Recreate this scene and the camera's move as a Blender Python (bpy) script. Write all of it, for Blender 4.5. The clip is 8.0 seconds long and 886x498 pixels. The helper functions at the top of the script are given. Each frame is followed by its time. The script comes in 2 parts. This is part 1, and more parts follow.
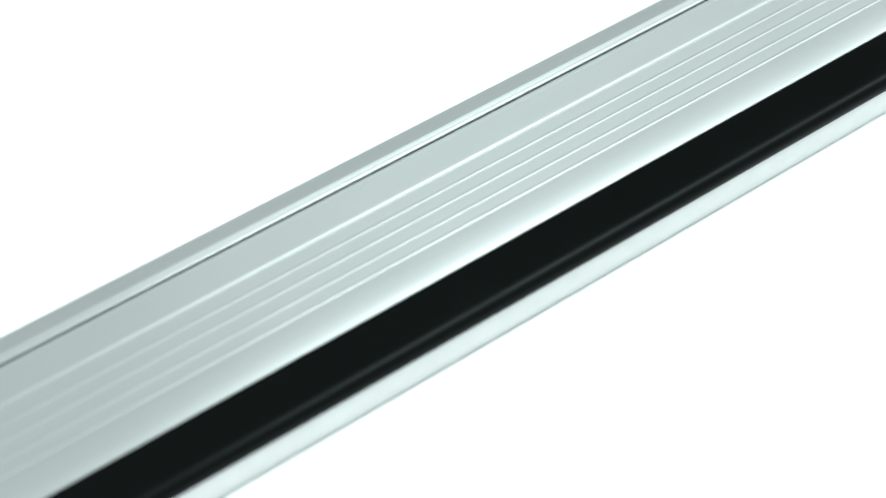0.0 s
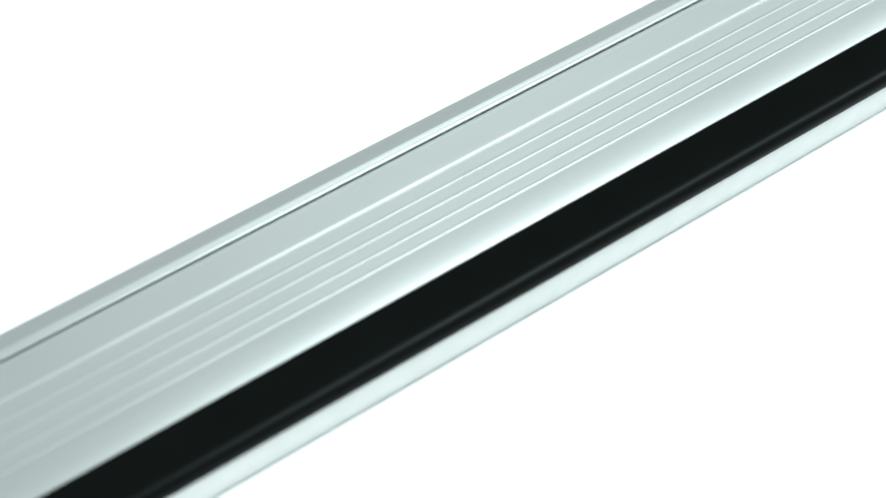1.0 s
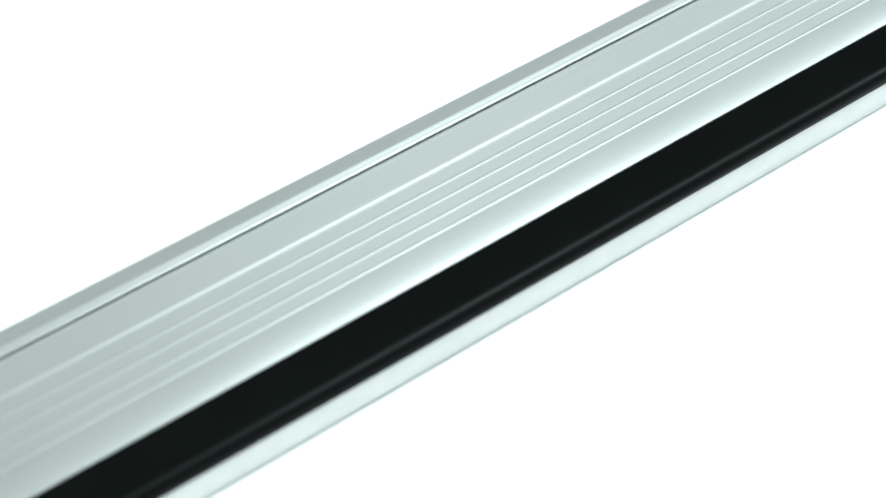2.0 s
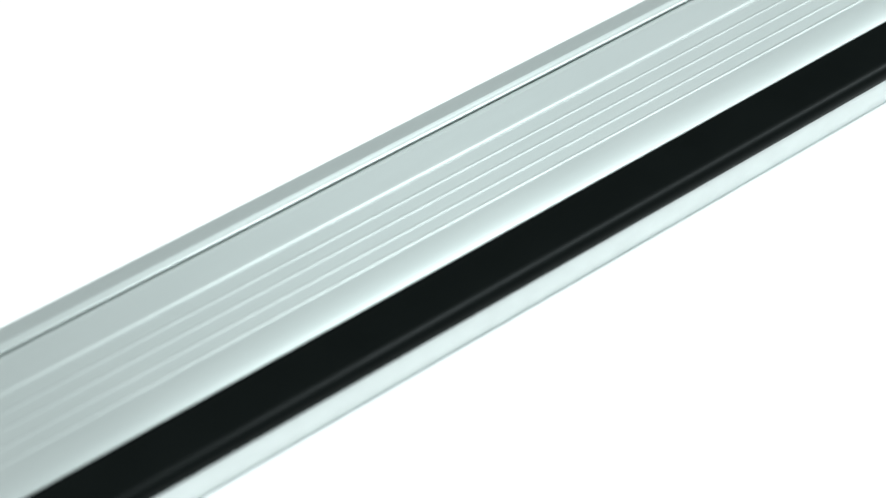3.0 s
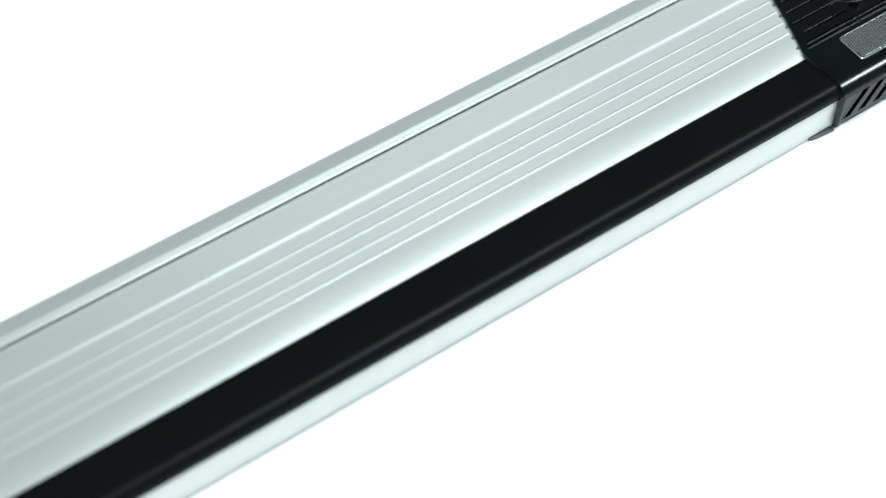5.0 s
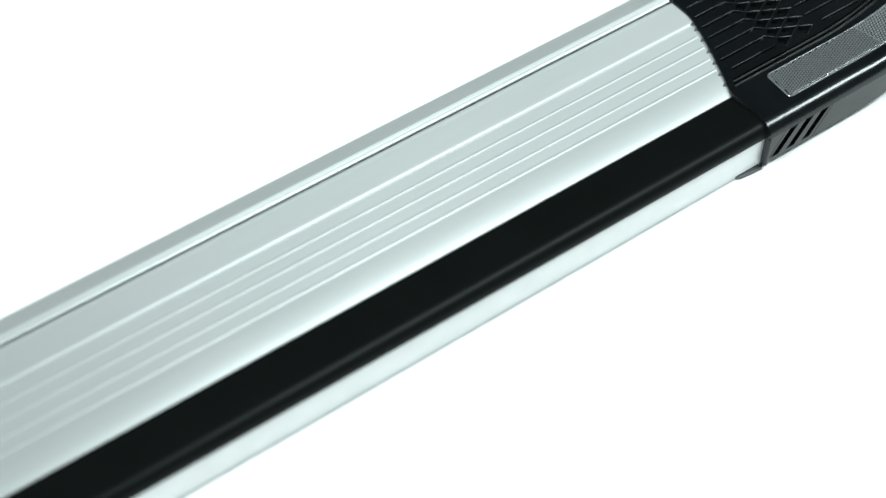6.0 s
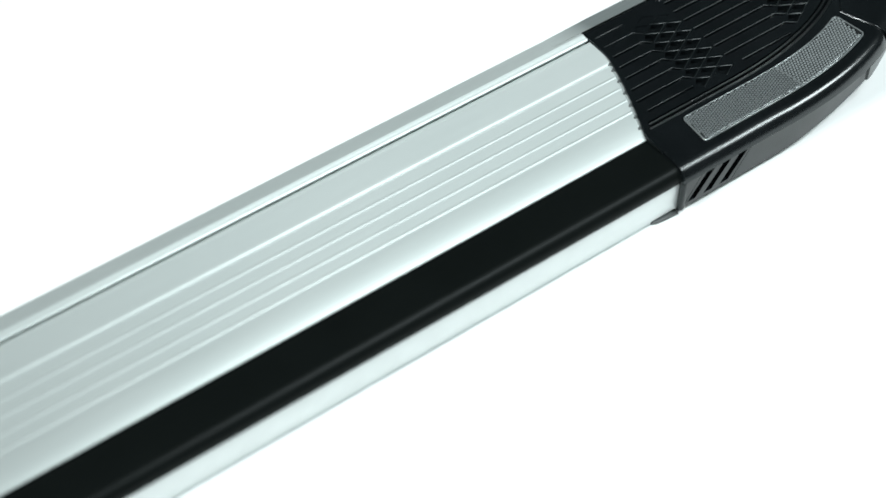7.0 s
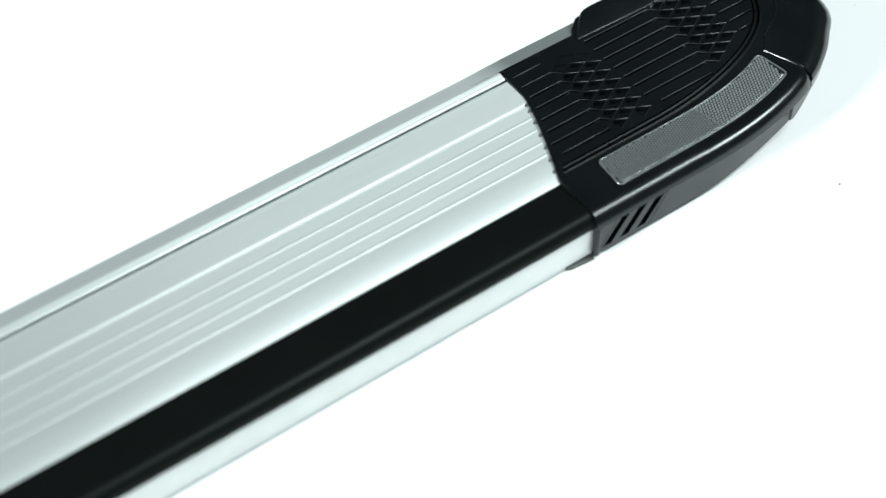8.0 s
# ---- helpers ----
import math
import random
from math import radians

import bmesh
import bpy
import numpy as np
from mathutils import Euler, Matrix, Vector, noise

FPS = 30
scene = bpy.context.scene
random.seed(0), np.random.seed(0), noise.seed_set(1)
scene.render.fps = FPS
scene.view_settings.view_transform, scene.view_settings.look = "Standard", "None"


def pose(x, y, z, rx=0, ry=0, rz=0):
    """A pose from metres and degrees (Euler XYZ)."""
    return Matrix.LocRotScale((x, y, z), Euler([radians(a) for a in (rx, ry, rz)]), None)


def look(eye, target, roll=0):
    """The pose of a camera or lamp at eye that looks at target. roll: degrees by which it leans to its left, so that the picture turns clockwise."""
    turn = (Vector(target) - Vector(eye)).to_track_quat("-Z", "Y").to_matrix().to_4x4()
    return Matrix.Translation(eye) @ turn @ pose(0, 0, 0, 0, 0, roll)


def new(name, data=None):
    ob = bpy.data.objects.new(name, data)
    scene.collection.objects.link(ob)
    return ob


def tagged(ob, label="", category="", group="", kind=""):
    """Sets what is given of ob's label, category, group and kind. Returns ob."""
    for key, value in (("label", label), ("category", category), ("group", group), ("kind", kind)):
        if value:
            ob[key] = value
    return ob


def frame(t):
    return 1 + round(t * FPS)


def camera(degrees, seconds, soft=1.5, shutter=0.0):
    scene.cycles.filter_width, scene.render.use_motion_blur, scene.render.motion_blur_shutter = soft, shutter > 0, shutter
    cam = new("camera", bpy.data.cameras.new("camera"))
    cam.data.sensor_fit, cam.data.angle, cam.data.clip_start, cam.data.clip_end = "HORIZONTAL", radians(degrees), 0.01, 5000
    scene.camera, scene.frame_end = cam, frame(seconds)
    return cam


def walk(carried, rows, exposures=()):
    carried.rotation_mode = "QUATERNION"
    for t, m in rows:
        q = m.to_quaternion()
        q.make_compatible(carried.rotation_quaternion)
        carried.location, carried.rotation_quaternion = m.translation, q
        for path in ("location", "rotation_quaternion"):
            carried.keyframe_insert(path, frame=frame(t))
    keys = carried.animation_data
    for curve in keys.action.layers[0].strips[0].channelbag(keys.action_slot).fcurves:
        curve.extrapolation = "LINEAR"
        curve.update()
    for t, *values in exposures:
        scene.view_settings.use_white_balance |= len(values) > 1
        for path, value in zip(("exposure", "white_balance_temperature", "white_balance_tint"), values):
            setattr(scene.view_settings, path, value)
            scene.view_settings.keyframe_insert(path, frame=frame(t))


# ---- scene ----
from mathutils.geometry import tessellate_polygon

# ---- camera and its way ----
cam = camera(32.38, 8.0, soft=1.5)
cam.data.dof.use_dof = True
cam.data.dof.focus_distance = 1.12
cam.data.dof.aperture_fstop = 2.5
walk(cam, [
    (0, pose(-1.0227, -0.5149, 0.8389, 38.640, 1.314, -34.323)),
    (1, pose(-0.9528, -0.5184, 0.8380, 38.740, 1.303, -34.377)),
    (2, pose(-0.8826, -0.5217, 0.8371, 38.837, 1.296, -34.427)),
    (3, pose(-0.8119, -0.5250, 0.8361, 38.941, 1.285, -34.476)),
    (4, pose(-0.7408, -0.5283, 0.8351, 39.038, 1.280, -34.529)),
    (4.5, pose(-0.7058, -0.5299, 0.8346, 39.088, 1.273, -34.551)),
    (5, pose(-0.6693, -0.5315, 0.8340, 39.138, 1.269, -34.582)),
    (6, pose(-0.6014, -0.5345, 0.8330, 39.232, 1.260, -34.630)),
    (6.5, pose(-0.5668, -0.5359, 0.8324, 39.286, 1.255, -34.655)),
    (7, pose(-0.5257, -0.5377, 0.8317, 39.336, 1.254, -34.684)),
    (7.5, pose(-0.4892, -0.5392, 0.8311, 39.384, 1.249, -34.705)),
    (8, pose(-0.4523, -0.5407, 0.8304, 39.434, 1.245, -34.731)),
])

# ---- light: a photo studio with three softboxes ----
world = bpy.data.worlds.new("studio_air")
scene.world = world
world.use_nodes = True
world.node_tree.nodes["Background"].inputs[0].default_value = (0.82, 0.93, 0.92, 1)
world.node_tree.nodes["Background"].inputs[1].default_value = 0.02


def softbox(name, eye, target, wide, high, watts, colour):
    lamp = bpy.data.lights.new(name, "AREA")
    lamp.shape, lamp.size, lamp.size_y, lamp.energy, lamp.color = "RECTANGLE", wide, high, watts, colour
    ob = new(name, lamp)
    ob.matrix_world = look(eye, target)
    return ob


softbox("overhead_softbox", (1.45, -1.82, 5.35), (-0.2, 0.0, 0.0), 2.3, 2.0, 258, (0.895, 0.99, 1.0))
softbox("side_softbox", (1.47, -0.66, 1.64), (1.25, 0.0, 0.0), 0.75, 0.50, 27, (0.915, 0.995, 1.0))
softbox("key_softbox", (-4.4, -0.15, 1.95), (0.1, 0.0, 0.0), 0.70, 0.70, 270, (0.95, 1.0, 0.99))
scene.view_settings.exposure = 0.0


# ---- materials ----
def material(name):
    m = bpy.data.materials.new(name)
    m.use_nodes = True
    return m, m.node_tree.nodes, m.node_tree.links, m.node_tree.nodes["Principled BSDF"]


def noise_node(nodes, links, scale, detail=4.0, stretch=(1, 1, 1)):
    co = nodes.new("ShaderNodeTexCoord")
    mp = nodes.new("ShaderNodeMapping")
    mp.inputs["Scale"].default_value = stretch
    tx = nodes.new("ShaderNodeTexNoise")
    tx.inputs["Scale"].default_value, tx.inputs["Detail"].default_value = scale, detail
    links.new(co.outputs["Object"], mp.inputs["Vector"])
    links.new(mp.outputs["Vector"], tx.inputs["Vector"])
    return tx.outputs["Fac"]


def remap(nodes, links, value, low, high, a=0.3, b=0.7):
    r = nodes.new("ShaderNodeMapRange")
    r.inputs["From Min"].default_value, r.inputs["From Max"].default_value = a, b
    r.inputs["To Min"].default_value, r.inputs["To Max"].default_value = low, high
    links.new(value, r.inputs["Value"])
    return r.outputs["Result"]


def mix_colour(nodes, links, value, a, b):
    r = nodes.new("ShaderNodeMix")
    r.data_type = "RGBA"
    r.inputs[6].default_value, r.inputs[7].default_value = (*a, 1), (*b, 1)
    links.new(value, r.inputs[0])
    return r.outputs[2]


def bump(nodes, links, bsdf, value, strength, distance):
    b = nodes.new("ShaderNodeBump")
    b.inputs["Strength"].default_value, b.inputs["Distance"].default_value = strength, distance
    links.new(value, b.inputs["Height"])
    links.new(b.outputs["Normal"], bsdf.inputs["Normal"])


def draw_along_x(n, l, p):
    """Metal drawn along x: its gloss spreads across the grain."""
    p.inputs["Anisotropic"].default_value = 0.68
    across = n.new("ShaderNodeCombineXYZ")
    across.inputs["Y"].default_value = 1.0
    l.new(across.outputs["Vector"], p.inputs["Tangent"])


def make_aluminium():
    m, n, l, p = material("anodised_aluminium")
    p.inputs["Metallic"].default_value = 0.62
    draw_along_x(n, l, p)
    streak = noise_node(n, l, 1600, 3, (0.01, 1, 1))
    cloud = noise_node(n, l, 9, 3)
    l.new(mix_colour(n, l, remap(n, l, cloud, 0, 1), (0.620, 0.68, 0.67), (0.65, 0.705, 0.695)), p.inputs["Base Color"])
    l.new(remap(n, l, streak, 0.40, 0.44), p.inputs["Roughness"])
    bump(n, l, p, streak, 0.010, 0.0001)
    return m


def make_black(name, base, rough_low, rough_high, grain, strength, gloss=0.5, dust=1.3):
    m, n, l, p = material(name)
    p.inputs["Specular IOR Level"].default_value = gloss
    p.inputs["Specular Tint"].default_value = (0.95, 0.99, 1.0, 1.0)
    fine = noise_node(n, l, grain, 4)
    cloud = noise_node(n, l, 25, 3)
    l.new(mix_colour(n, l, cloud, base, tuple(c * dust for c in base)), p.inputs["Base Color"])
    l.new(remap(n, l, cloud, rough_low, rough_high), p.inputs["Roughness"])
    bump(n, l, p, fine, strength, 0.0003)
    return m


def make_floor():
    m, n, l, p = material("white_studio_floor")
    cloud = noise_node(n, l, 3, 4)
    l.new(mix_colour(n, l, cloud, (0.845, 0.868, 0.868), (0.872, 0.893, 0.893)), p.inputs["Base Color"])
    l.new(remap(n, l, noise_node(n, l, 40, 3), 0.35, 0.5), p.inputs["Roughness"])
    return m


def make_plain(name, colour, rough, metal=0.0):
    m, n, l, p = material(name)
    grain = noise_node(n, l, 60, 3)
    l.new(mix_colour(n, l, grain, tuple(c * 0.92 for c in colour), tuple(min(1, c * 1.06) for c in colour)), p.inputs["Base Color"])
    p.inputs["Roughness"].default_value, p.inputs["Metallic"].default_value = rough, metal
    return m


def make_shaded():
    """Aluminium that greys along x beside the cap: shade painted into its colour."""
    m, n, l, p = material("shaded_aluminium")
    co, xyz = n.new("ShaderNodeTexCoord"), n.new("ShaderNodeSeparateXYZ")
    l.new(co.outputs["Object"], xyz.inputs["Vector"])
    shading = remap(n, l, xyz.outputs["X"], 0.0, 1.0, 0.006, 0.042)
    l.new(mix_colour(n, l, shading, (0.635, 0.692, 0.682), (0.15, 0.17, 0.17)), p.inputs["Base Color"])
    l.new(remap(n, l, shading, 0.62, 0.0, 0.0, 1.0), p.inputs["Metallic"])
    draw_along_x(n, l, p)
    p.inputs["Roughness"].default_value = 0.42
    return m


ALUMINIUM = make_aluminium()
STRIP = make_black("satin_black_plastic", (0.0036, 0.0048, 0.0046), 0.33, 0.39, 1800, 0.02, 0.073)
CAP = make_black("moulded_black_plastic", (0.0027, 0.0037, 0.0042), 0.18, 0.23, 1500, 0.10, 0.75, 2.1)
SIDE = make_black("matte_textured_black_plastic", (0.0040, 0.0056, 0.0060), 0.32, 0.40, 1400, 0.12, 0.42, 1.8)
TREAD = make_black("ribbed_black_plastic", (0.0042, 0.0056, 0.0060), 0.26, 0.32, 2200, 0.03, 0.42)
FLOOR = make_floor()
WALL = make_plain("grey_studio_wall", (0.034, 0.038, 0.038), 0.8)
CEILING = make_plain("dark_studio_ceiling", (0.038, 0.042, 0.042), 0.8)
PRISM = make_plain("clear_reflector_prism", (0.215, 0.238, 0.242), 0.22, 0.1)
PRISM_DARK = make_plain("smoked_reflector_prism", (0.13, 0.145, 0.148), 0.28, 0.1)
BEAD = make_plain("bright_clear_bead", (0.42, 0.46, 0.47), 0.25, 0.3)
RIM = make_plain("clear_reflector_rim", (0.22, 0.243, 0.247), 0.12, 0.45)
SHADED = make_shaded()
BACKING = make_plain("dark_reflector_backing", (0.015, 0.017, 0.0175), 0.2)
FLOOR_LIT = make_plain("floor_lit_aluminium", (0.71, 0.745, 0.74), 0.38, 0.42)
RIM_SHADE = make_plain("grey_rim_shade", (0.30, 0.33, 0.33), 0.6)
DARK_GREY = make_plain("matte_dark_grey", (0.09, 0.10, 0.10), 0.6)
DIRT = make_plain("dark_dirt", (0.06, 0.06, 0.06), 0.9)


# ---- mesh helpers ----
def link_bm(name, bm, mat, smooth=None):
    me = bpy.data.meshes.new(name)
    bmesh.ops.recalc_face_normals(bm, faces=bm.faces)
    if smooth is not None:
        for f in bm.faces:
            f.smooth = True
        for e in bm.edges:
            if len(e.link_faces) == 2 and e.calc_face_angle() > radians(smooth):
                e.smooth = False
    bm.to_mesh(me)
    bm.free()
    me.materials.append(mat)
    return new(name, me)


def part(name, bm, mat, parent, label="", smooth=None):
    ob = link_bm(name, bm, mat, smooth)
    ob.parent = parent
    if label:
        tagged(ob, label)
    return ob


def extrude_profile(points, x0, x1, cuts=1):
    """A closed profile of (y, z), drawn out along x."""
    bm = bmesh.new()
    rings = []
    for i in range(cuts + 1):
        x = x0 + (x1 - x0) * i / cuts
        rings.append([bm.verts.new((x, y, z)) for y, z in points])
    n = len(points)
    for a, b in zip(rings, rings[1:]):
        for i in range(n):
            bm.faces.new((a[i], a[(i + 1) % n], b[(i + 1) % n], b[i]))
    bm.faces.new(rings[0])
    bm.faces.new(rings[-1])
    return bm


def prism(points, z0, z1, bevel=0.0):
    """A plan outline of (x, y), raised from z0 to z1, with a chamfered top edge."""
    bm = bmesh.new()
    low = [bm.verts.new((x, y, z0)) for x, y in points]
    f = bm.faces.new(low)
    up = bmesh.ops.extrude_face_region(bm, geom=[f])
    top = [v for v in up["geom"] if isinstance(v, bmesh.types.BMVert)]
    for v in top:
        v.co.z = z1
    if bevel:
        edges = [e for e in bm.edges if all(v.co.z > z1 - 1e-6 for v in e.verts)]
        bmesh.ops.bevel(bm, geom=edges, offset=bevel, segments=2, profile=0.5, affect="EDGES")
    bmesh.ops.triangulate(bm, faces=[f for f in bm.faces if len(f.verts) > 4])
    return bm


def ridge(a, b, z, wide=0.0011, high=0.0009):
    """One moulded tread ridge from a to b, with sloping flanks and ends."""
    a, b = Vector((*a, 0)), Vector((*b, 0))
    d = (b - a).normalized()
    s = Vector((-d.y, d.x, 0))
    bm = bmesh.new()
    rows = []
    for p, k in ((a, 0.0), (a + d * high, 1.0), (b - d * high, 1.0), (b, 0.0)):
        rows.append([bm.verts.new((p.x + s.x * w * wide, p.y + s.y * w * wide, z + high * h * k)) for w, h in
                     ((-1, 0), (-0.6, 0.7), (0, 1), (0.6, 0.7), (1, 0))])
    for u, v in zip(rows, rows[1:]):
        for i in range(4):
            bm.faces.new((u[i], u[i + 1], v[i + 1], v[i]))
    return bm


def swept(points, z, wide, high, drops=None):
    """A low ridge that follows a line of plan points, sinking by the drops."""
    bm = bmesh.new()
    rows = []
    for i, p in enumerate(points):
        a, b = Vector(points[max(i - 1, 0)]), Vector(points[min(i + 1, len(points) - 1)])
        d = (b - a).normalized()
        s = Vector((-d.y, d.x))
        rows.append([bm.verts.new((p[0] + s.x * w, p[1] + s.y * w, z + h - (drops[i] if drops else 0.0))) for w, h in
                     ((-wide, 0), (-wide * 0.45, high * 0.8), (0, high), (wide * 0.45, high * 0.8), (wide, 0))])
    for a, b in zip(rows, rows[1:]):
        for i in range(5):
            bm.faces.new((a[i], a[(i + 1) % 5], b[(i + 1) % 5], b[i]))
    bm.faces.new(rows[0])
    bm.faces.new(rows[-1][::-1])
    return bm


def oval(cx, cy, a, b, n, t):
    """A point of a squared oval, t from 0 (foot) to 1 (side), for the quarter that bends from -y to +x."""
    ang = t * math.pi / 2
    s, c = math.sin(ang), math.cos(ang)
    return cx + a * s ** (2 / n), cy - b * c ** (2 / n)


# ---- the studio ----
TOP = 0.0455          # height of the tread above the floor

bm = bmesh.new()
bmesh.ops.create_grid(bm, x_segments=8, y_segments=8, size=5.1)
floor = tagged(link_bm("floor", bm, FLOOR), "seamless glossy white studio floor, brightly lit", "floor", kind="structure")


def wall(name, x0, y0, x1, y1, z0, z1, mat, label, category):
    bm = bmesh.new()
    bmesh.ops.create_cube(bm, size=1)
    for v in bm.verts:
        v.co = Vector(((x0 + x1) / 2 + v.co.x * (x1 - x0), (y0 + y1) / 2 + v.co.y * (y1 - y0), (z0 + z1) / 2 + v.co.z * (z1 - z0)))
    return tagged(link_bm(name, bm, mat), label, category, kind="structure")


wall("wall_north", -5.1, 5.0, 5.1, 5.1, 0, 6.2, WALL, "plain dark grey studio wall", "wall")
wall("wall_south", -5.1, -5.1, 5.1, -5.0, 0, 6.2, WALL, "plain dark grey studio wall", "wall")
wall("wall_east", 5.0, -5.0, 5.1, 5.0, 0, 6.2, WALL, "plain dark grey studio wall", "wall")
wall("wall_west", -5.1, -5.0, -5.0, 5.0, 0, 6.2, WALL, "plain dark grey studio wall", "wall")
wall("ceiling", -5.1, -5.1, 5.1, 5.1, 6.2, 6.3, CEILING, "plain dark studio ceiling", "ceiling")

# ---- the running board ----
board = tagged(new("running_board"), "silver aluminium running board with black edge strip and end cap", "running board")

# cross-section of the aluminium deck, front to back
DECK = TOP - 0.0009


def hump(y, wide, high):
    """A rounded rib on the deck, front to back."""
    return [(y - wide, 0.0), (y - wide * 0.6, high * 0.62), (y - wide * 0.15, high), (y + wide * 0.3, high), (y + wide, 0.0)]


def back_slope(y):
    """Height of the hollow slope behind the crest, steepest half-way down."""
    t = (y - 0.1122) / 0.0146
    return 0.00165 - 0.0146 * (0.112 * t + 0.1100 * (1 - math.cos(math.pi * t)))


profile = [(-0.0330, -0.0437), (-0.0346, -0.0434), (-0.0347, -0.0396), (-0.0358, -0.0393), (-0.0361, -0.0390), (-0.0362, -0.0386), (-0.0362, -0.0050), (-0.0300, -0.0045), (0.0014, -0.0045)]
for i in range(15):                    # the shoulder that falls to the strip
    t = i / 14
    profile.append((0.0014 + 0.0256 * t, -0.0256 * (0.0620 * (1 - t) ** 3 - 0.026 * (1 - t * t)) - 0.0003 * (1 - t) ** 6))
for y, high in ((0.0283, 0.00030), (0.0395, 0.00021), (0.0514, 0.00021), (0.0629, 0.00021)):
    profile += hump(y, 0.00130, high)
profile += [(0.0740, 0.0), (0.0742, 0.00006), (0.0748, 0.00007), (0.0752, 0.00010), (0.0758, 0.00028), (0.0765, 0.00048), (0.0772, 0.00057), (0.0780, 0.0006), (0.0790, 0.0006)]
profile += [(0.0991, 0.0006), (0.0992, 0.00045), (0.0995, 0.00045), (0.0996, 0.0006), (0.1023, 0.0006), (0.1029, 0.0003), (0.1030, -0.0012), (0.1012, -0.0025), (0.1012, -0.0050), (0.1080, -0.0050), (0.1080, -0.0025), (0.1050, -0.0009), (0.1050, 0.0003)]
profile += [(0.1055, 0.0009), (0.1060, 0.0012), (0.1082, 0.00145), (0.1086, 0.00160), (0.1106, 0.00190), (0.1114, 0.00193), (0.1118, 0.00181)]
profile += [(y, back_slope(y)) for y in (0.1122 + 0.00146 * i for i in range(11))]
profile += [(0.1274, -0.0037), (0.1276, -0.0045), (0.1276, -0.0170), (0.1251, -0.0178), (0.0860, -0.0178), (0.0860, -0.0440), (0.0820, -0.0440), (0.0820, -0.0240), (0.0240, -0.0240), (0.0240, -0.0440), (0.0200, -0.0440), (0.0200, -0.0395), (-0.0328, -0.0397)]


def crisp(points):
    """Adds points close to the ends of long runs, so that flats stay flat up to their bends."""
    out = []
    for (y0, z0), (y1, z1) in zip(points, points[1:] + points[:1]):
        out.append((y0, z0))
        length = math.hypot(y1 - y0, z1 - z0)
        if length > 0.0015:
            for u in (0.0002 / length, 1 - 0.0002 / length):
                out.append((y0 + (y1 - y0) * u, z0 + (z1 - z0) * u))
    return out


deck = part("deck", extrude_profile([(y, z + DECK) for y, z in crisp(profile)], -1.75, 0.0300, 6), ALUMINIUM, board, "satin silver extruded aluminium deck with long ribs", smooth=40)
# same metal beside the cap, with the shade on it put into the material
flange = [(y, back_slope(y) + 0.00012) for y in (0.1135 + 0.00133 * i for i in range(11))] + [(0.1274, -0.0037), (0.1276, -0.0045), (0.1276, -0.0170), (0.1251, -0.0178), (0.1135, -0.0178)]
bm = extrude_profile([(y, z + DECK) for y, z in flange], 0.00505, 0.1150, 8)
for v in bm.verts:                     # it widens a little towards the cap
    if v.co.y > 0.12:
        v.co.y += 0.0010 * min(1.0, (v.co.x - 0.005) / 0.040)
part("back_flange", bm, SHADED, board, "aluminium flange beside the end cap, shade painted into its colour", smooth=40)

# added plate below the strip; its paler colour paints the floor's reflected light
face = [(-0.0361, -0.0121), (-0.0364, -0.0121), (-0.0365, -0.0123), (-0.0365, -0.0382), (-0.0363, -0.0386), (-0.0361, -0.0386)]
part("front_face", extrude_profile([(y, z + DECK) for y, z in face], -1.75, 0.0028, 4), FLOOR_LIT, board, "aluminium front face, brightened for light off the floor", smooth=40)

# the black strip over the front edge
strip = [(0.0012, -0.0030)]
for i in range(5):
    t = i / 4
    strip.append((0.0012 - 0.0302 * t, -0.0016 + 0.0020 * math.sin(math.pi * 0.5 * t) - 0.0004))
for i in range(1, 10):
    a = math.pi / 2 * i / 9
    strip.append((-0.029 - 0.0090 * math.sin(a), -0.0088 + 0.0088 * math.cos(a)))
strip += [(-0.0378, -0.0114), (-0.0370, -0.0120), (-0.0364, -0.0120), (-0.0364, -0.0042), (-0.0300, -0.0036)]
part("edge_strip", extrude_profile([(y, z + DECK + 0.0002) for y, z in strip], -1.75, 0.004, 4), STRIP, board, "satin black plastic edge strip with rounded nose", smooth=40)

# ---- the end cap ----
CAPZ = TOP + 0.0013
FOOT = 0.0006


def nose(out, n=36):
    """The cap's front and nose from the straight run to the side, moved outwards a little."""
    pts = [oval(0.090, 0.075, 0.1935 + out, 0.1147 + out, 2.35, i / n) for i in range(n + 1)]
    pts = [p for p in pts if p[0] < 0.256 + out]
    for x, y in ((0.2602, 0.0094), (0.2660, 0.0140), (0.2712, 0.0192), (0.2752, 0.0254), (0.2780, 0.0334), (0.2798, 0.0432), (0.2810, 0.0560), (0.2816, 0.0680), (0.2817, 0.0800)):
        pts.append((x + out * 0.9, y - out * 0.4))
    return pts


edge = [(0.0012, -0.0397), (0.045, -0.0397)] + nose(0.0) + [(0.2815, 0.0900), (0.2806, 0.1010), (0.2784, 0.1110), (0.2742, 0.1195), (0.2680, 0.1252), (0.2580, 0.1285)]
soft = [0.0140] * (len(edge) - 1) + [0.0120]
edge += [(0.1900, 0.1285), (0.1150, 0.1285), (0.1110, 0.1270), (0.1010, 0.1185), (0.0965, 0.1122), (0.0600, 0.1118), (0.0300, 0.1118)]
soft += [0.0030, 0.0030, 0.0020, 0.0010, 0.0010, 0.0010, 0.0008]
inner = []
for i in range(1, 22):                 # the concave rim against the deck
    t = i / 21
    y = 0.1118 - 0.1118 * t
    x = 0.0305 - 0.0305 * max(0.0, (0.085 - y) / 0.085) ** 1.25
    inner.append((max(x, 0.0012), y))
edge += inner + [(0.0012, -0.0150)]
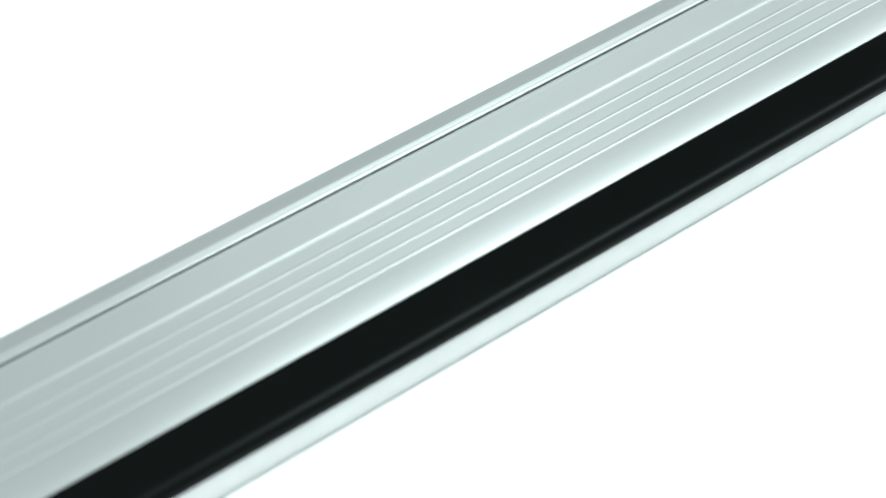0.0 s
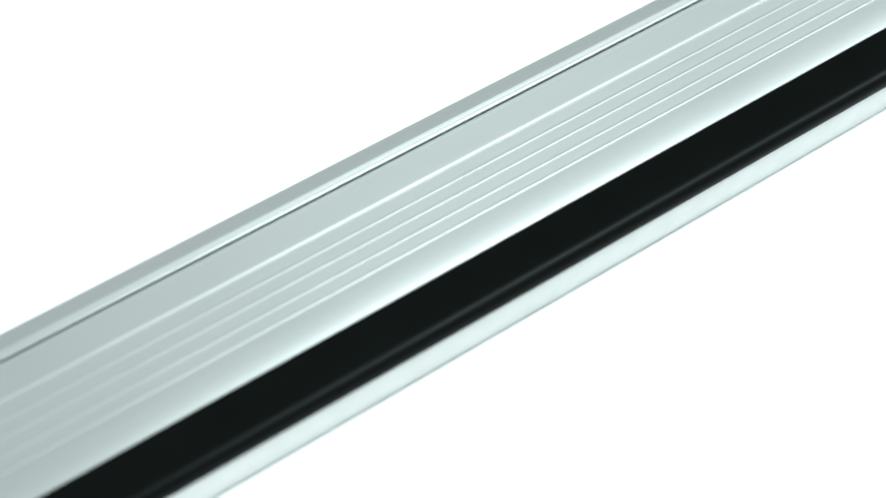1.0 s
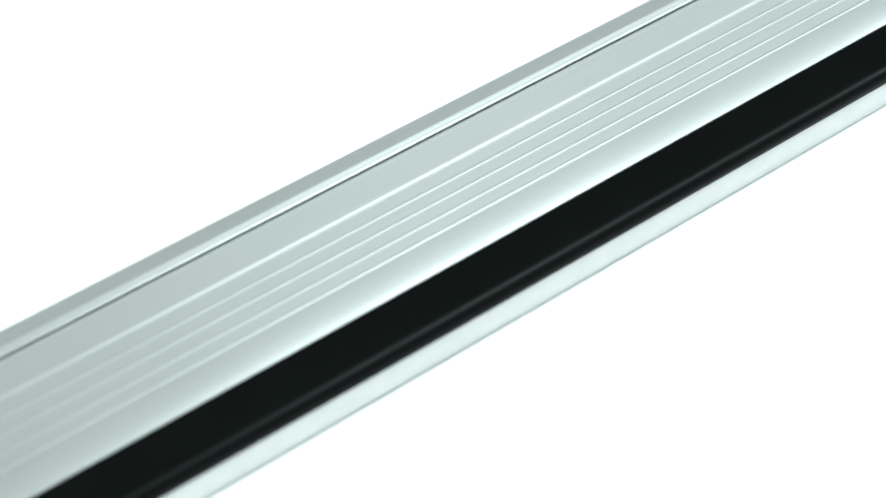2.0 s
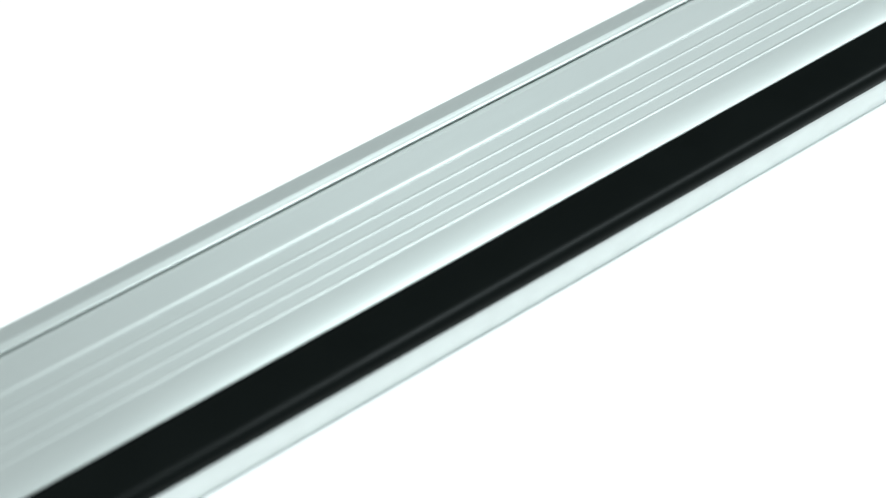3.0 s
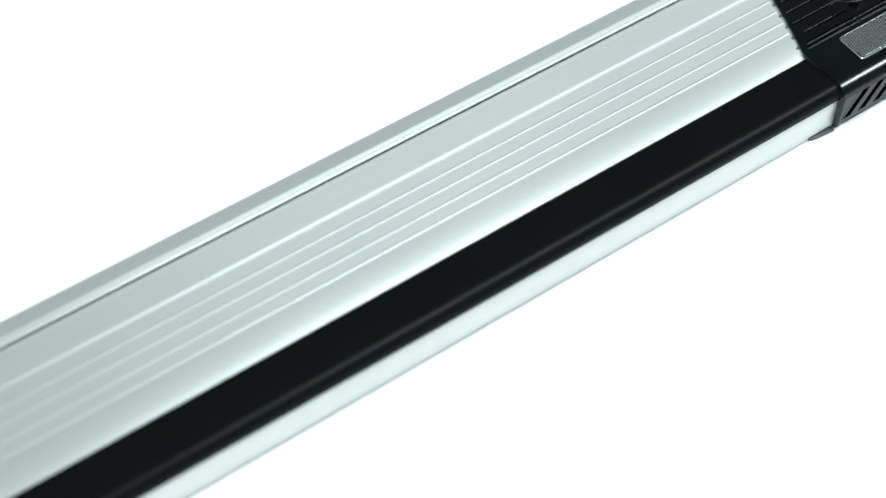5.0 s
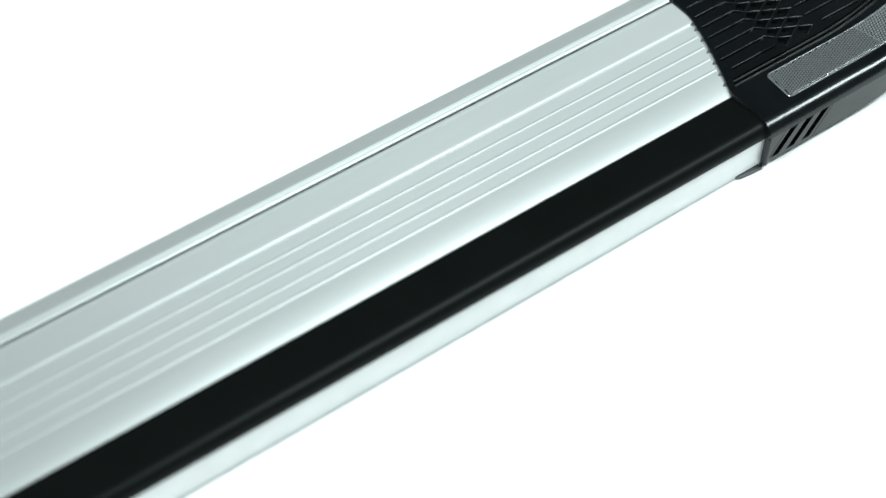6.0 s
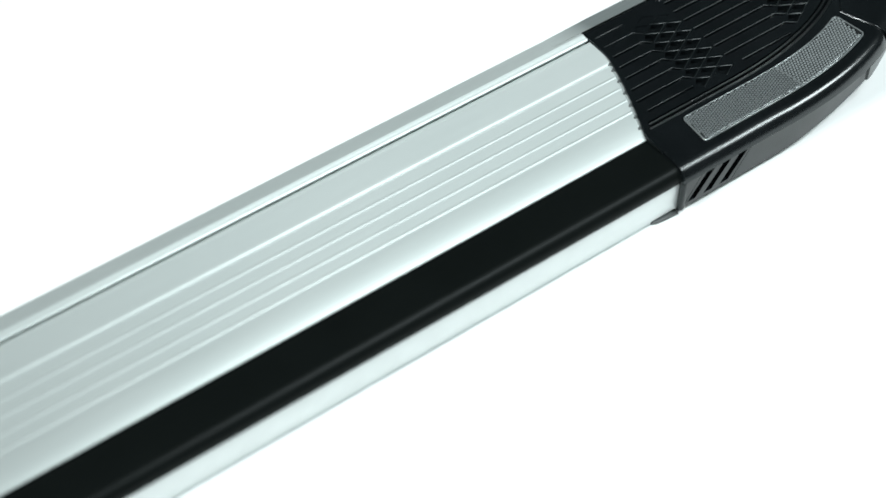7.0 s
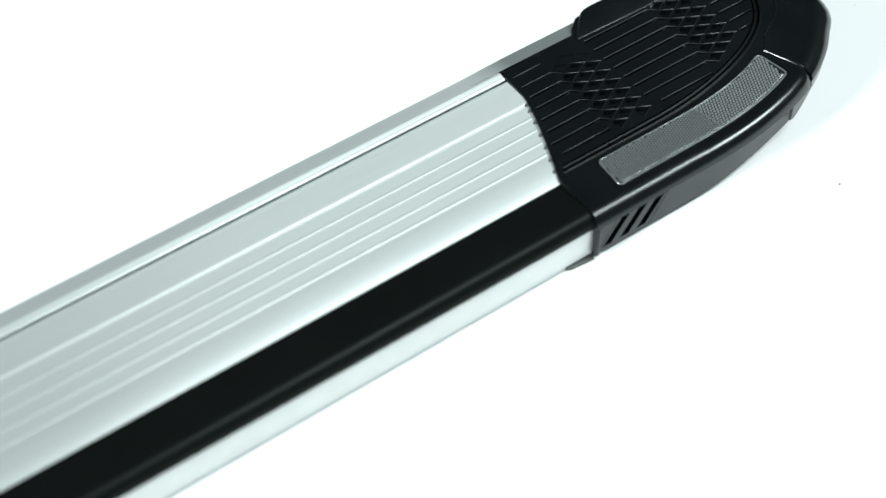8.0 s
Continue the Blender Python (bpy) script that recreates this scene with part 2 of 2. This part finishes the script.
soft += [0.0007] * (len(inner) + 1)


def offset_loop(points, d):
    """Moves each point of a closed outline inwards by its own distance."""
    out = []
    n = len(points)
    for i, p in enumerate(points):
        a, b = Vector(points[i - 1]), Vector(points[(i + 1) % n])
        p = Vector(p)
        u, v = (p - a).normalized(), (b - p).normalized()
        m = Vector((-u.y, u.x)) + Vector((-v.y, v.x))
        m = m.normalized() / max(0.5, m.length / 2)
        out.append(p + m * d[i])
    return out


CREASE = radians(18)


def brow_profile(scale, count=13):
    """How far in and how high the rounded brow reaches above its crease: a slow bend, then a tight one to the top."""
    out, run, rise = [(0.0, 0.0)], 0.0, 0.0
    steps = 240
    for i in range(steps):
        a = CREASE + (math.pi / 2 - CREASE) * (i + 0.5) / steps
        r = (0.0185 if a < radians(40) else 0.0105) * (math.pi / 2 - CREASE) / steps
        run, rise = run + r * math.sin(a) * scale, rise + r * math.cos(a)
        if (i + 1) % (steps // (count - 1)) == 0:
            out.append((run, rise))
    return out


def moulding(points, radius, low, top, flare):
    """A solid with a rounded upper edge over a drafted side. low: the foot's height, point by point.
    flare: how far the brow stands out over the side, point by point; None where the edge is a plain round."""
    bm = bmesh.new()
    n = len(points)

    def loop(inset, heights):
        pts = offset_loop(points, inset)
        return [bm.verts.new((q[0] if q[0] < 0.0013 and r > 0.005 else p.x, p.y, h)) for p, q, r, h in zip(pts, points, radius, heights)]

    sides = []
    for r, h, d in zip(radius, low, flare):
        if d is None:
            start = radians(24) if r > 0.005 else 0.0
            turn = [start + (math.pi / 2 - start) * k / 12 for k in range(13)]
            arc = [(r * (math.cos(start) - math.cos(a)), top - r * (1 - math.sin(a))) for a in turn]
            z = arc[0][1]
            sides.append([(0.0010 if r > 0.005 else 0.0004, h), (0.0006 if r > 0.005 else 0.0, z - 0.0005), (0.0, z - 0.0002)] + arc)
        else:
            brow = brow_profile(1.0 if d < 0.0031 else 0.92)
            z = top - brow[-1][1]
            sides.append([(0.0010, h), (0.0002, z - 0.0030), (0.0004 - d, z - 0.0007)] + [(u - d, z + v) for u, v in brow])
    loops = [loop([q[k][0] for q in sides], [q[k][1] for q in sides]) for k in range(16)]
    for a, b in zip(loops, loops[1:]):
        for i in range(n):
            bm.faces.new((a[i], a[(i + 1) % n], b[(i + 1) % n], b[i]))
    for ring in (loops[0], loops[-1]):
        for tri in tessellate_polygon([[Vector((v.co.x, v.co.y, 0)) for v in ring]]):
            bm.faces.new([ring[i] for i in tri])
    return bm


def cap_body():
    low = []
    for x, y in edge:                  # the foot rises towards the nose
        z = 0.0048
        if y < 0.125 and x > 0.105:
            z += 0.0082 * math.sin(math.pi / 2 * min(1.0, (x - 0.105) / 0.080)) ** 1.5
        low.append(z if x < 0.245 or y < 0.1 else FOOT)
    flare = [0.0030 + 0.0007 * min(1.0, max(0.0, (x - 0.09) / 0.06)) if x < 0.2140 and y < 0.0 and r > 0.005 else None for (x, y), r in zip(edge, soft)]
    return moulding(edge, soft, low, CAPZ, flare)


def carve(ob, cutters, operation="DIFFERENCE"):
    """Takes the cutters' shapes out of ob, or keeps what lies within them, and removes them."""
    for c in cutters:
        mod = ob.modifiers.new("cut", "BOOLEAN")
        mod.operation, mod.object, mod.solver = operation, c, "EXACT"
    bpy.context.view_layer.update()
    me = bpy.data.meshes.new_from_object(ob.evaluated_get(bpy.context.evaluated_depsgraph_get()))
    ob.modifiers.clear()
    bm = bmesh.new()
    bm.from_mesh(me)
    for f in bm.faces:
        f.smooth = abs(f.normal.z) < 0.9995
    for e in bm.edges:
        e.smooth = len(e.link_faces) == 2 and e.calc_face_angle() < radians(30)
    bm.to_mesh(me)
    bm.free()
    ob.data = me
    for c in cutters:
        bpy.data.objects.remove(c)


def slanted(x, lean, wide, z0, z1, y0, y1):
    bm = bmesh.new()
    vs = [bm.verts.new((x + dx + (lean if top else 0), y, z1 if top else z0)) for top in (0, 1) for y in (y0, y1) for dx in (0, wide)]
    for f in ((0, 1, 3, 2), (4, 6, 7, 5), (0, 4, 5, 1), (2, 3, 7, 6), (0, 2, 6, 4), (1, 5, 7, 3)):
        bm.faces.new([vs[i] for i in f])
    return link_bm("cutter", bm, CAP)


def rim_x(y):
    return 0.0305 - 0.0305 * max(0.0, (0.085 - y) / 0.085) ** 1.25


cap = part("end_cap", cap_body(), CAP, board, "glossy black moulded end cap with ribbed tread", smooth=35)
under = [(0.0600, 0.1000)] + [(rim_x(0.1000 - 0.1000 * i / 20) + 0.0025, 0.1000 - 0.1000 * i / 20) for i in range(21)] + [(0.0600, 0.0000)]
carve(deck, [slanted(0.0030, 0.0, 0.0600, -0.010, 0.060, -0.060, -0.0150), slanted(0.0050, 0.0, 0.0600, -0.010, 0.060, 0.1134, 0.1400), link_bm("cutter", prism(under, DECK - 0.0080, DECK + 0.0100), CAP)])
slots = [slanted(0.0088 + 0.0152 * i, 0.0150, 0.0078, 0.0085, 0.0318, -0.060, -0.0290) for i in range(3)]
slots += [slanted(x, 0.0150, 0.0007, 0.0055, 0.0325, -0.0600, -0.0380) for x in (0.0045, 0.0500)]

# tread: long grooves with a raised lip, two bands of diamond pockets, and a double border
PITCH = 0.01155
LINES = [0.0210 + PITCH * i for i in range(8)]
STEP = 0.0106
BANDS = ((0.0605, 0.0668, 0.1010, 0.0860), (0.1608, 0.1680, 0.2030, 0.1080))


def border_x(y, inset):
    """How far along the tread reaches at that y."""
    b = 0.0695 - inset
    return 0.090 + (0.150 - inset) * math.sqrt(max(0.0, 1 - ((0.075 - y) / b) ** 2)) if y < 0.075 else 0.240 - inset


def sink(bm, plan, deep):
    """Adds a pit of that plan to the mesh of pits."""
    lo = [bm.verts.new((x, y, CAPZ - deep)) for x, y in plan]
    hi = [bm.verts.new((x, y, CAPZ + 0.002)) for x, y in plan]
    n = len(plan)
    bm.faces.new(lo[::-1])
    bm.faces.new(hi)
    for i in range(n):
        bm.faces.new((lo[i], lo[(i + 1) % n], hi[(i + 1) % n], hi[i]))


GROOVE, DEEP = 0.0019, 0.0034
pits = bmesh.new()
lips = []
for i, y in enumerate(LINES):
    runs = [(rim_x(y) + (0.0035 if i else 0.0090), BANDS[0][0]), (BANDS[0][2] - (0.0 if i else -0.007), min(BANDS[1][0], border_x(y, 0.0085))), (BANDS[1][2], border_x(y, 0.0075))]
    for k, (a, b) in enumerate(runs):
        if b - a < 0.006:
            continue
        left, first, right, back = BANDS[min(k, 1)]
        faint = i > 5 and k == 0                    # the worn lines at the back have no depth to speak of
        wide, deep = (0.0009, 0.0006) if faint else (GROOVE, DEEP)
        plan = [(a, y - wide), (b, y - wide), (b, y), (a, y)]
        if k < 2 and abs(b - left) < 1e-6 and y - PITCH / 2 > 0.02 and y < back + 0.006:
            bend = (left + 0.72 * (first - left), y - 0.36 * PITCH)     # the groove turns into the band with its lip
            plan = [(a, y - wide), (b - 0.0006, y - wide), (bend[0] - 0.0006, bend[1] - wide * 0.8), bend, (b, y), (a, y)]
            lips.append(([(a, y + 0.0003), (b, y + 0.0003), (first, y - PITCH / 2 + 0.0002)], 0.00046, 0.00040))
        else:
            lips.append(([(a, y + 0.0003), (b, y + 0.0003)], 0.00046, 0.00040))
        sink(pits, plan, deep)
for n, (left, first, right, back) in enumerate(BANDS):
    for i, y in enumerate(LINES):
        for k in range(3):
            x0 = first + STEP * k
            yc = y - (PITCH / 2 if k == 1 else 0)
            near = max(-STEP, 0.0012 + left - x0)
            if yc < 0.020 or yc > 0.104 or x0 + STEP > border_x(yc, 0.0075):
                continue
            worn = yc > back
            plan = [(near, 0.0), (0.0, -PITCH / 2), (STEP, 0.0), (0.0, PITCH / 2)]
            if worn and (n or yc > 0.099):
                continue
            sink(pits, [(x0 + 0.0004 + u * 0.78, yc + v * 0.74) for u, v in plan], 0.0010 if worn else 0.0042)
            if not worn:
                lips.append(([(x0, yc + PITCH / 2), (x0 + STEP, yc)], 0.00046, 0.00024))
                lips.append(([(x0, yc - PITCH / 2), (x0 + STEP, yc)], 0.0004, 0.00006))


def border(inset):
    pts = [(0.0075 + inset * 0.6, 0.0055 + inset), (0.050, 0.0055 + inset)]
    pts += [oval(0.090, 0.075, 0.150 - inset, 0.0695 - inset, 2.0, i / 28) for i in range(29)]
    pts += [(0.240 - inset, 0.095), (0.240 - inset, 0.118)]
    return pts


channels = bmesh.new()
for lo, hi in ((0.0010, 0.0034), (0.0050, 0.0066)):       # the two channels beside the border ridges
    a, b = border(lo), border(hi)
    sink(channels, a + b[::-1], 0.0040)
bead = [(0.0008, -0.0388)] + [(0.0030 - 0.0022 * math.cos(math.pi * i / 8), -0.0400 - 0.0012 * math.sin(math.pi * i / 8)) for i in range(9)] + [(0.0052, -0.0388)]
carve(cap, slots + [link_bm("cutter", pits, CAP), link_bm("cutter", channels, CAP)])
cap.data.materials.append(SIDE)        # the upright sides are moulded matte
for f in cap.data.polygons:
    if abs(f.normal.z) < 0.25 and f.center.z < 0.037:
        f.material_index = 1
part("end_bead", prism(bead, 0.0066, 0.0335, 0.0004), SIDE, cap, smooth=50)
for line, wide, high in lips:
    part("tread_ridge", ridge(*line, CAPZ, wide, high) if len(line) == 2 else swept(line, CAPZ, wide, high), TREAD, cap, smooth=80)


fade = [0.0012 * min(1.0, max(0.0, (k - 19) / 6)) for k in range(len(border(0.0)))]      # the ridges sink away round the nose
part("border_ridge", swept(border(0.0), CAPZ, 0.0011, 0.0011, fade), TREAD, cap, smooth=80)
part("border_ridge", swept(border(0.0042), CAPZ, 0.0009, 0.0009, fade), TREAD, cap, smooth=80)

# the smooth raised hood that wraps the nose
front = [p for p in nose(0.0028) if p[0] > 0.1600]
hood_edge = [(0.1300, 0.0400)] + front + [(0.2839, 0.0905), (0.2829, 0.1018), (0.2805, 0.1121), (0.2758, 0.1208), (0.2690, 0.1266), (0.2580, 0.1297), (0.1300, 0.1297)]
inward = [0.0012] + [0.0152] * len(front) + [0.0125] * 6 + [0.003]
hood = part("hood", moulding(hood_edge, inward, [0.0260 if r > 0.005 else CAPZ - 0.008 for r in inward], CAPZ + 0.0010, [None] * len(hood_edge)), CAP, cap, "smooth glossy black hood over the nose", smooth=35)
region = [(0.2030, 0.0165), (0.2085, 0.0020), (0.2130, -0.0105), (0.2240, -0.0450), (0.3100, -0.0450), (0.3100, 0.1400), (0.2470, 0.1400)]
rim_line = []
for k in range(len(border(0.0))):      # the hood's inner edge swings out behind the reflector
    p = border(-0.0066 - 0.0056 * min(1.0, max(0.0, (k - 19) / 4)))[k]
    if p[0] > 0.2060 and p[1] > 0.026:
        rim_line.append(p)
region += rim_line[::-1]
carve(hood, [link_bm("cutter", prism(region, 0.0, 0.1), CAP)], "INTERSECT")
part("hood_edge", swept(rim_line, CAPZ + 0.0006, 0.0010, 0.0007), CAP, cap, smooth=80)
part("hood_ridge", swept([(0.2028, 0.0168), (0.2083, 0.0022), (0.2120, -0.0080), (0.2140, -0.0130), (0.2157, -0.0170), (0.2172, -0.0202)], CAPZ + 0.0003, 0.0011, 0.0012, [0.0005, 0.0003, 0.0002, 0.0015, 0.0045, 0.0095]), CAP, cap, smooth=80)

# the flap that hangs under the brow where the hood begins
bm = bmesh.new()
rows = []
for i in range(9):
    t = i / 8
    x, y = oval(0.090, 0.075, 0.1935 + 0.0036, 0.1147 + 0.0036, 2.35, 0.2900 + 0.1061 * t)
    foot = 0.0200 + 0.0135 * t ** 1.3 + 0.0022 * (1 - min(1.0, t * 5)) ** 2
    rows.append([bm.verts.new((x - dx, y + dy, z)) for dx, dy, z in ((0.0, 0.0, 0.0362), (0.0, 0.0, foot + 0.0004), (0.0003, 0.0004, foot), (0.0008, 0.0020, foot), (0.0008, 0.0020, 0.0362))])
for a, b in zip(rows, rows[1:]):
    for i in range(5):
        bm.faces.new((a[i], a[(i + 1) % 5], b[(i + 1) % 5], b[i]))
bm.faces.new(rows[0])
bm.faces.new(rows[-1][::-1])
part("flap", bm, CAP, cap, smooth=40)

# the raised lip along the back
lip = [(0.0990, 0.1060), (0.1500, 0.1050), (0.2350, 0.1050), (0.2450, 0.1100), (0.2500, 0.1275), (0.1260, 0.1283), (0.1195, 0.1276), (0.1150, 0.1256), (0.0985, 0.1085)]
bm = moulding(lip, [0.0012] * 9, [CAPZ - 0.006] * 9, CAPZ + 0.0040, [None] * 9)
for v in bm.verts:                     # a shallow ramp that rises to the back
    if v.co.z > CAPZ:
        v.co.z = CAPZ + (v.co.z - CAPZ) * min(1.0, max(0.10, (v.co.y - 0.1035) / 0.0150))
part("back_lip", bm, CAP, cap, "raised black lip along the back edge", smooth=35)

# teeth of the rim between the deck's ribs, and the tongue under the deck
# added grey strip: the cap's soft shade on the deck, put in as colour
shade_plan = []
for i in range(25):
    y = 0.0050 + 0.0930 * i / 24
    shade_plan.append((rim_x(y) - 0.0021 * min(1.0, (0.1020 - y) / 0.030) * min(1.0, y / 0.02), y))
shade_plan += [(rim_x(0.0980 - 0.0930 * i / 24) + 0.0015, 0.0980 - 0.0930 * i / 24) for i in range(25)]
rim_shade = part("rim_shade", prism(shade_plan[::-1], DECK - 0.0005, DECK + 0.00035, 0.0002), RIM_SHADE, cap, "thin grey strip painting the cap's shade on the deck")
for y in (0.0752, 0.0690, 0.0575, 0.0455, 0.0336, 0.0222, 0.0120):
    x = rim_x(y) - 0.0018
    tooth = [(x + 0.002, y + 0.0022), (x - 0.0010, y + 0.0006), (x - 0.0014, y - 0.0006), (x + 0.001, y - 0.0022)]
    part("rim_tooth", prism(tooth, DECK - 0.0005, DECK + 0.0006, 0.0003), DARK_GREY, rim_shade)
tongue = [(-0.0200, -0.0352), (-0.0165, -0.0370), (-0.0080, -0.0380), (0.0020, -0.0386), (0.0020, 0.0150), (-0.0200, 0.0150)]
part("tongue", prism(tongue[::-1], 0.0004, 0.0030, 0.0006), DARK_GREY, cap)

# ---- the reflector let into the cap ----
MID = 0.1225


def band_line(b, a, x0, x1, n=26):
    """The edge of the reflector band: straight, then bending round the nose."""
    out = []
    for i in range(n + 1):
        x = x0 + (x1 - x0) * i / n
        u = max(0.0, (x - 0.090) / a)
        out.append((x, 0.075 - b * (1 - u ** 2.6) ** (1 / 2.6)))
    return out


outer = band_line(0.1012, 0.166, 0.0345, 0.1965)
inside = band_line(0.0752, 0.142, 0.0355, 0.1915)
rim_pts = [(0.0318, -0.0238), (0.0324, -0.0256)] + outer + [(0.1985, -0.0108), (0.1983, -0.0075), (0.1955, 0.0115), (0.1938, 0.0140)] + inside[::-1] + [(0.0338, -0.0010), (0.0330, -0.0028)]
reflector = part("reflector", prism(rim_pts, CAPZ - 0.001, CAPZ + 0.0013, 0.0007), BACKING, board, "clear grey reflector with a bright rim", smooth=50)
part("reflector_rim", swept(rim_pts + rim_pts[:2], CAPZ + 0.0009, 0.0008, 0.0009), RIM, reflector, "clear bright rim", smooth=80)


def prism_field(x0, x1, pitch, turn, steep):
    """Rows of little pyramids between the two edges of the reflector."""
    bm = bmesh.new()
    z = CAPZ + 0.0013
    c, s = math.cos(turn), math.sin(turn)
    for i in range(-140, 141):
        for j in range(-140, 141):
            u, v = (i + 0.5 * (j % 2)) * pitch, j * pitch * 0.80
            x, y = 0.11 + u * c - v * s, u * s + v * c
            lean = x + 0.18 * (y + 0.011)            # the seam between the fields leans
            if (lean if x0 > 0.1 else x) < x0 or (lean if x1 < 0.15 else x) > x1:
                continue
            q = max(0.0, (x - 0.090))
            lo = 0.075 - 0.1012 * (1 - min(1, q / 0.166) ** 2.6) ** (1 / 2.6) + 0.0012
            hi = 0.075 - 0.0752 * (1 - min(1, q / 0.142) ** 2.6) ** (1 / 2.6) - 0.0006
            if not lo < y < hi:
                continue
            r = pitch * (0.465 if x1 < 0.15 else 0.405)
            ring = [bm.verts.new((x + r * a * c - r * b * s, y + r * a * s + r * b * c, z - 0.0001)) for a, b in ((1, -0.55), (1, 0.55), (0, 1.05), (-1, 0.55), (-1, -0.55), (0, -1.05))]
            tip = bm.verts.new((x + random.uniform(-0.05, 0.05) * r, y + random.uniform(-0.05, 0.05) * r, z + r * random.uniform(*steep)))
            for k in range(6):
                bm.faces.new((ring[k], ring[(k + 1) % 6], tip))
    return bm


tagged(part("prism_field", prism_field(0.0333, MID, 0.0024, 0.35, (0.7, 0.82)), PRISM_DARK, reflector, "fine smoked prisms"), kind="stuff")
tagged(part("prism_field", prism_field(MID, 0.1950, 0.0027, 0.10, (1.1, 1.3)), PRISM, reflector, "bright clear prisms"), kind="stuff")

part("reflector_seam", swept([(0.1207, -0.0008), (0.1249, -0.0243)], CAPZ + 0.0012, 0.0006, 0.0010), RIM, reflector, smooth=80)

# the row of bright beads along the front rim
bm = bmesh.new()
line = band_line(0.0997, 0.1645, 0.0360, 0.1950, 96)
for i, (x, y) in enumerate(line):
    r = 0.0013 if i == 0 else 0.0008
    ring = [bm.verts.new((x + r * math.cos(k * math.pi / 3), y + r * math.sin(k * math.pi / 3), CAPZ + 0.0012)) for k in range(6)]
    tip = bm.verts.new((x + random.uniform(-0.0002, 0.0002), y, CAPZ + 0.0012 + r * random.uniform(0.3, 0.6)))
    for k in range(6):
        bm.faces.new((ring[k], ring[(k + 1) % 6], tip))
tagged(part("rim_beads", bm, BEAD, reflector, "bright moulded beads"), kind="stuff")

# ---- dirt on the floor ----
for x, y, r in ((0.1900, -0.0872, 0.0009), (0.3358, 0.0465, 0.0005)):
    bm = bmesh.new()
    bmesh.ops.create_icosphere(bm, subdivisions=2, radius=r)
    for v in bm.verts:
        v.co *= 0.75 + 0.5 * noise.noise(v.co * 900 + Vector((x * 50, y * 50, 0)))
        v.co.z = v.co.z * 0.5 + r * 0.42
        v.co += Vector((x, y, 0))
    tagged(link_bm("dirt_speck", bm, DIRT, 60), "tiny dark speck of dirt on the white floor", "dirt speck", group="specks on the floor")
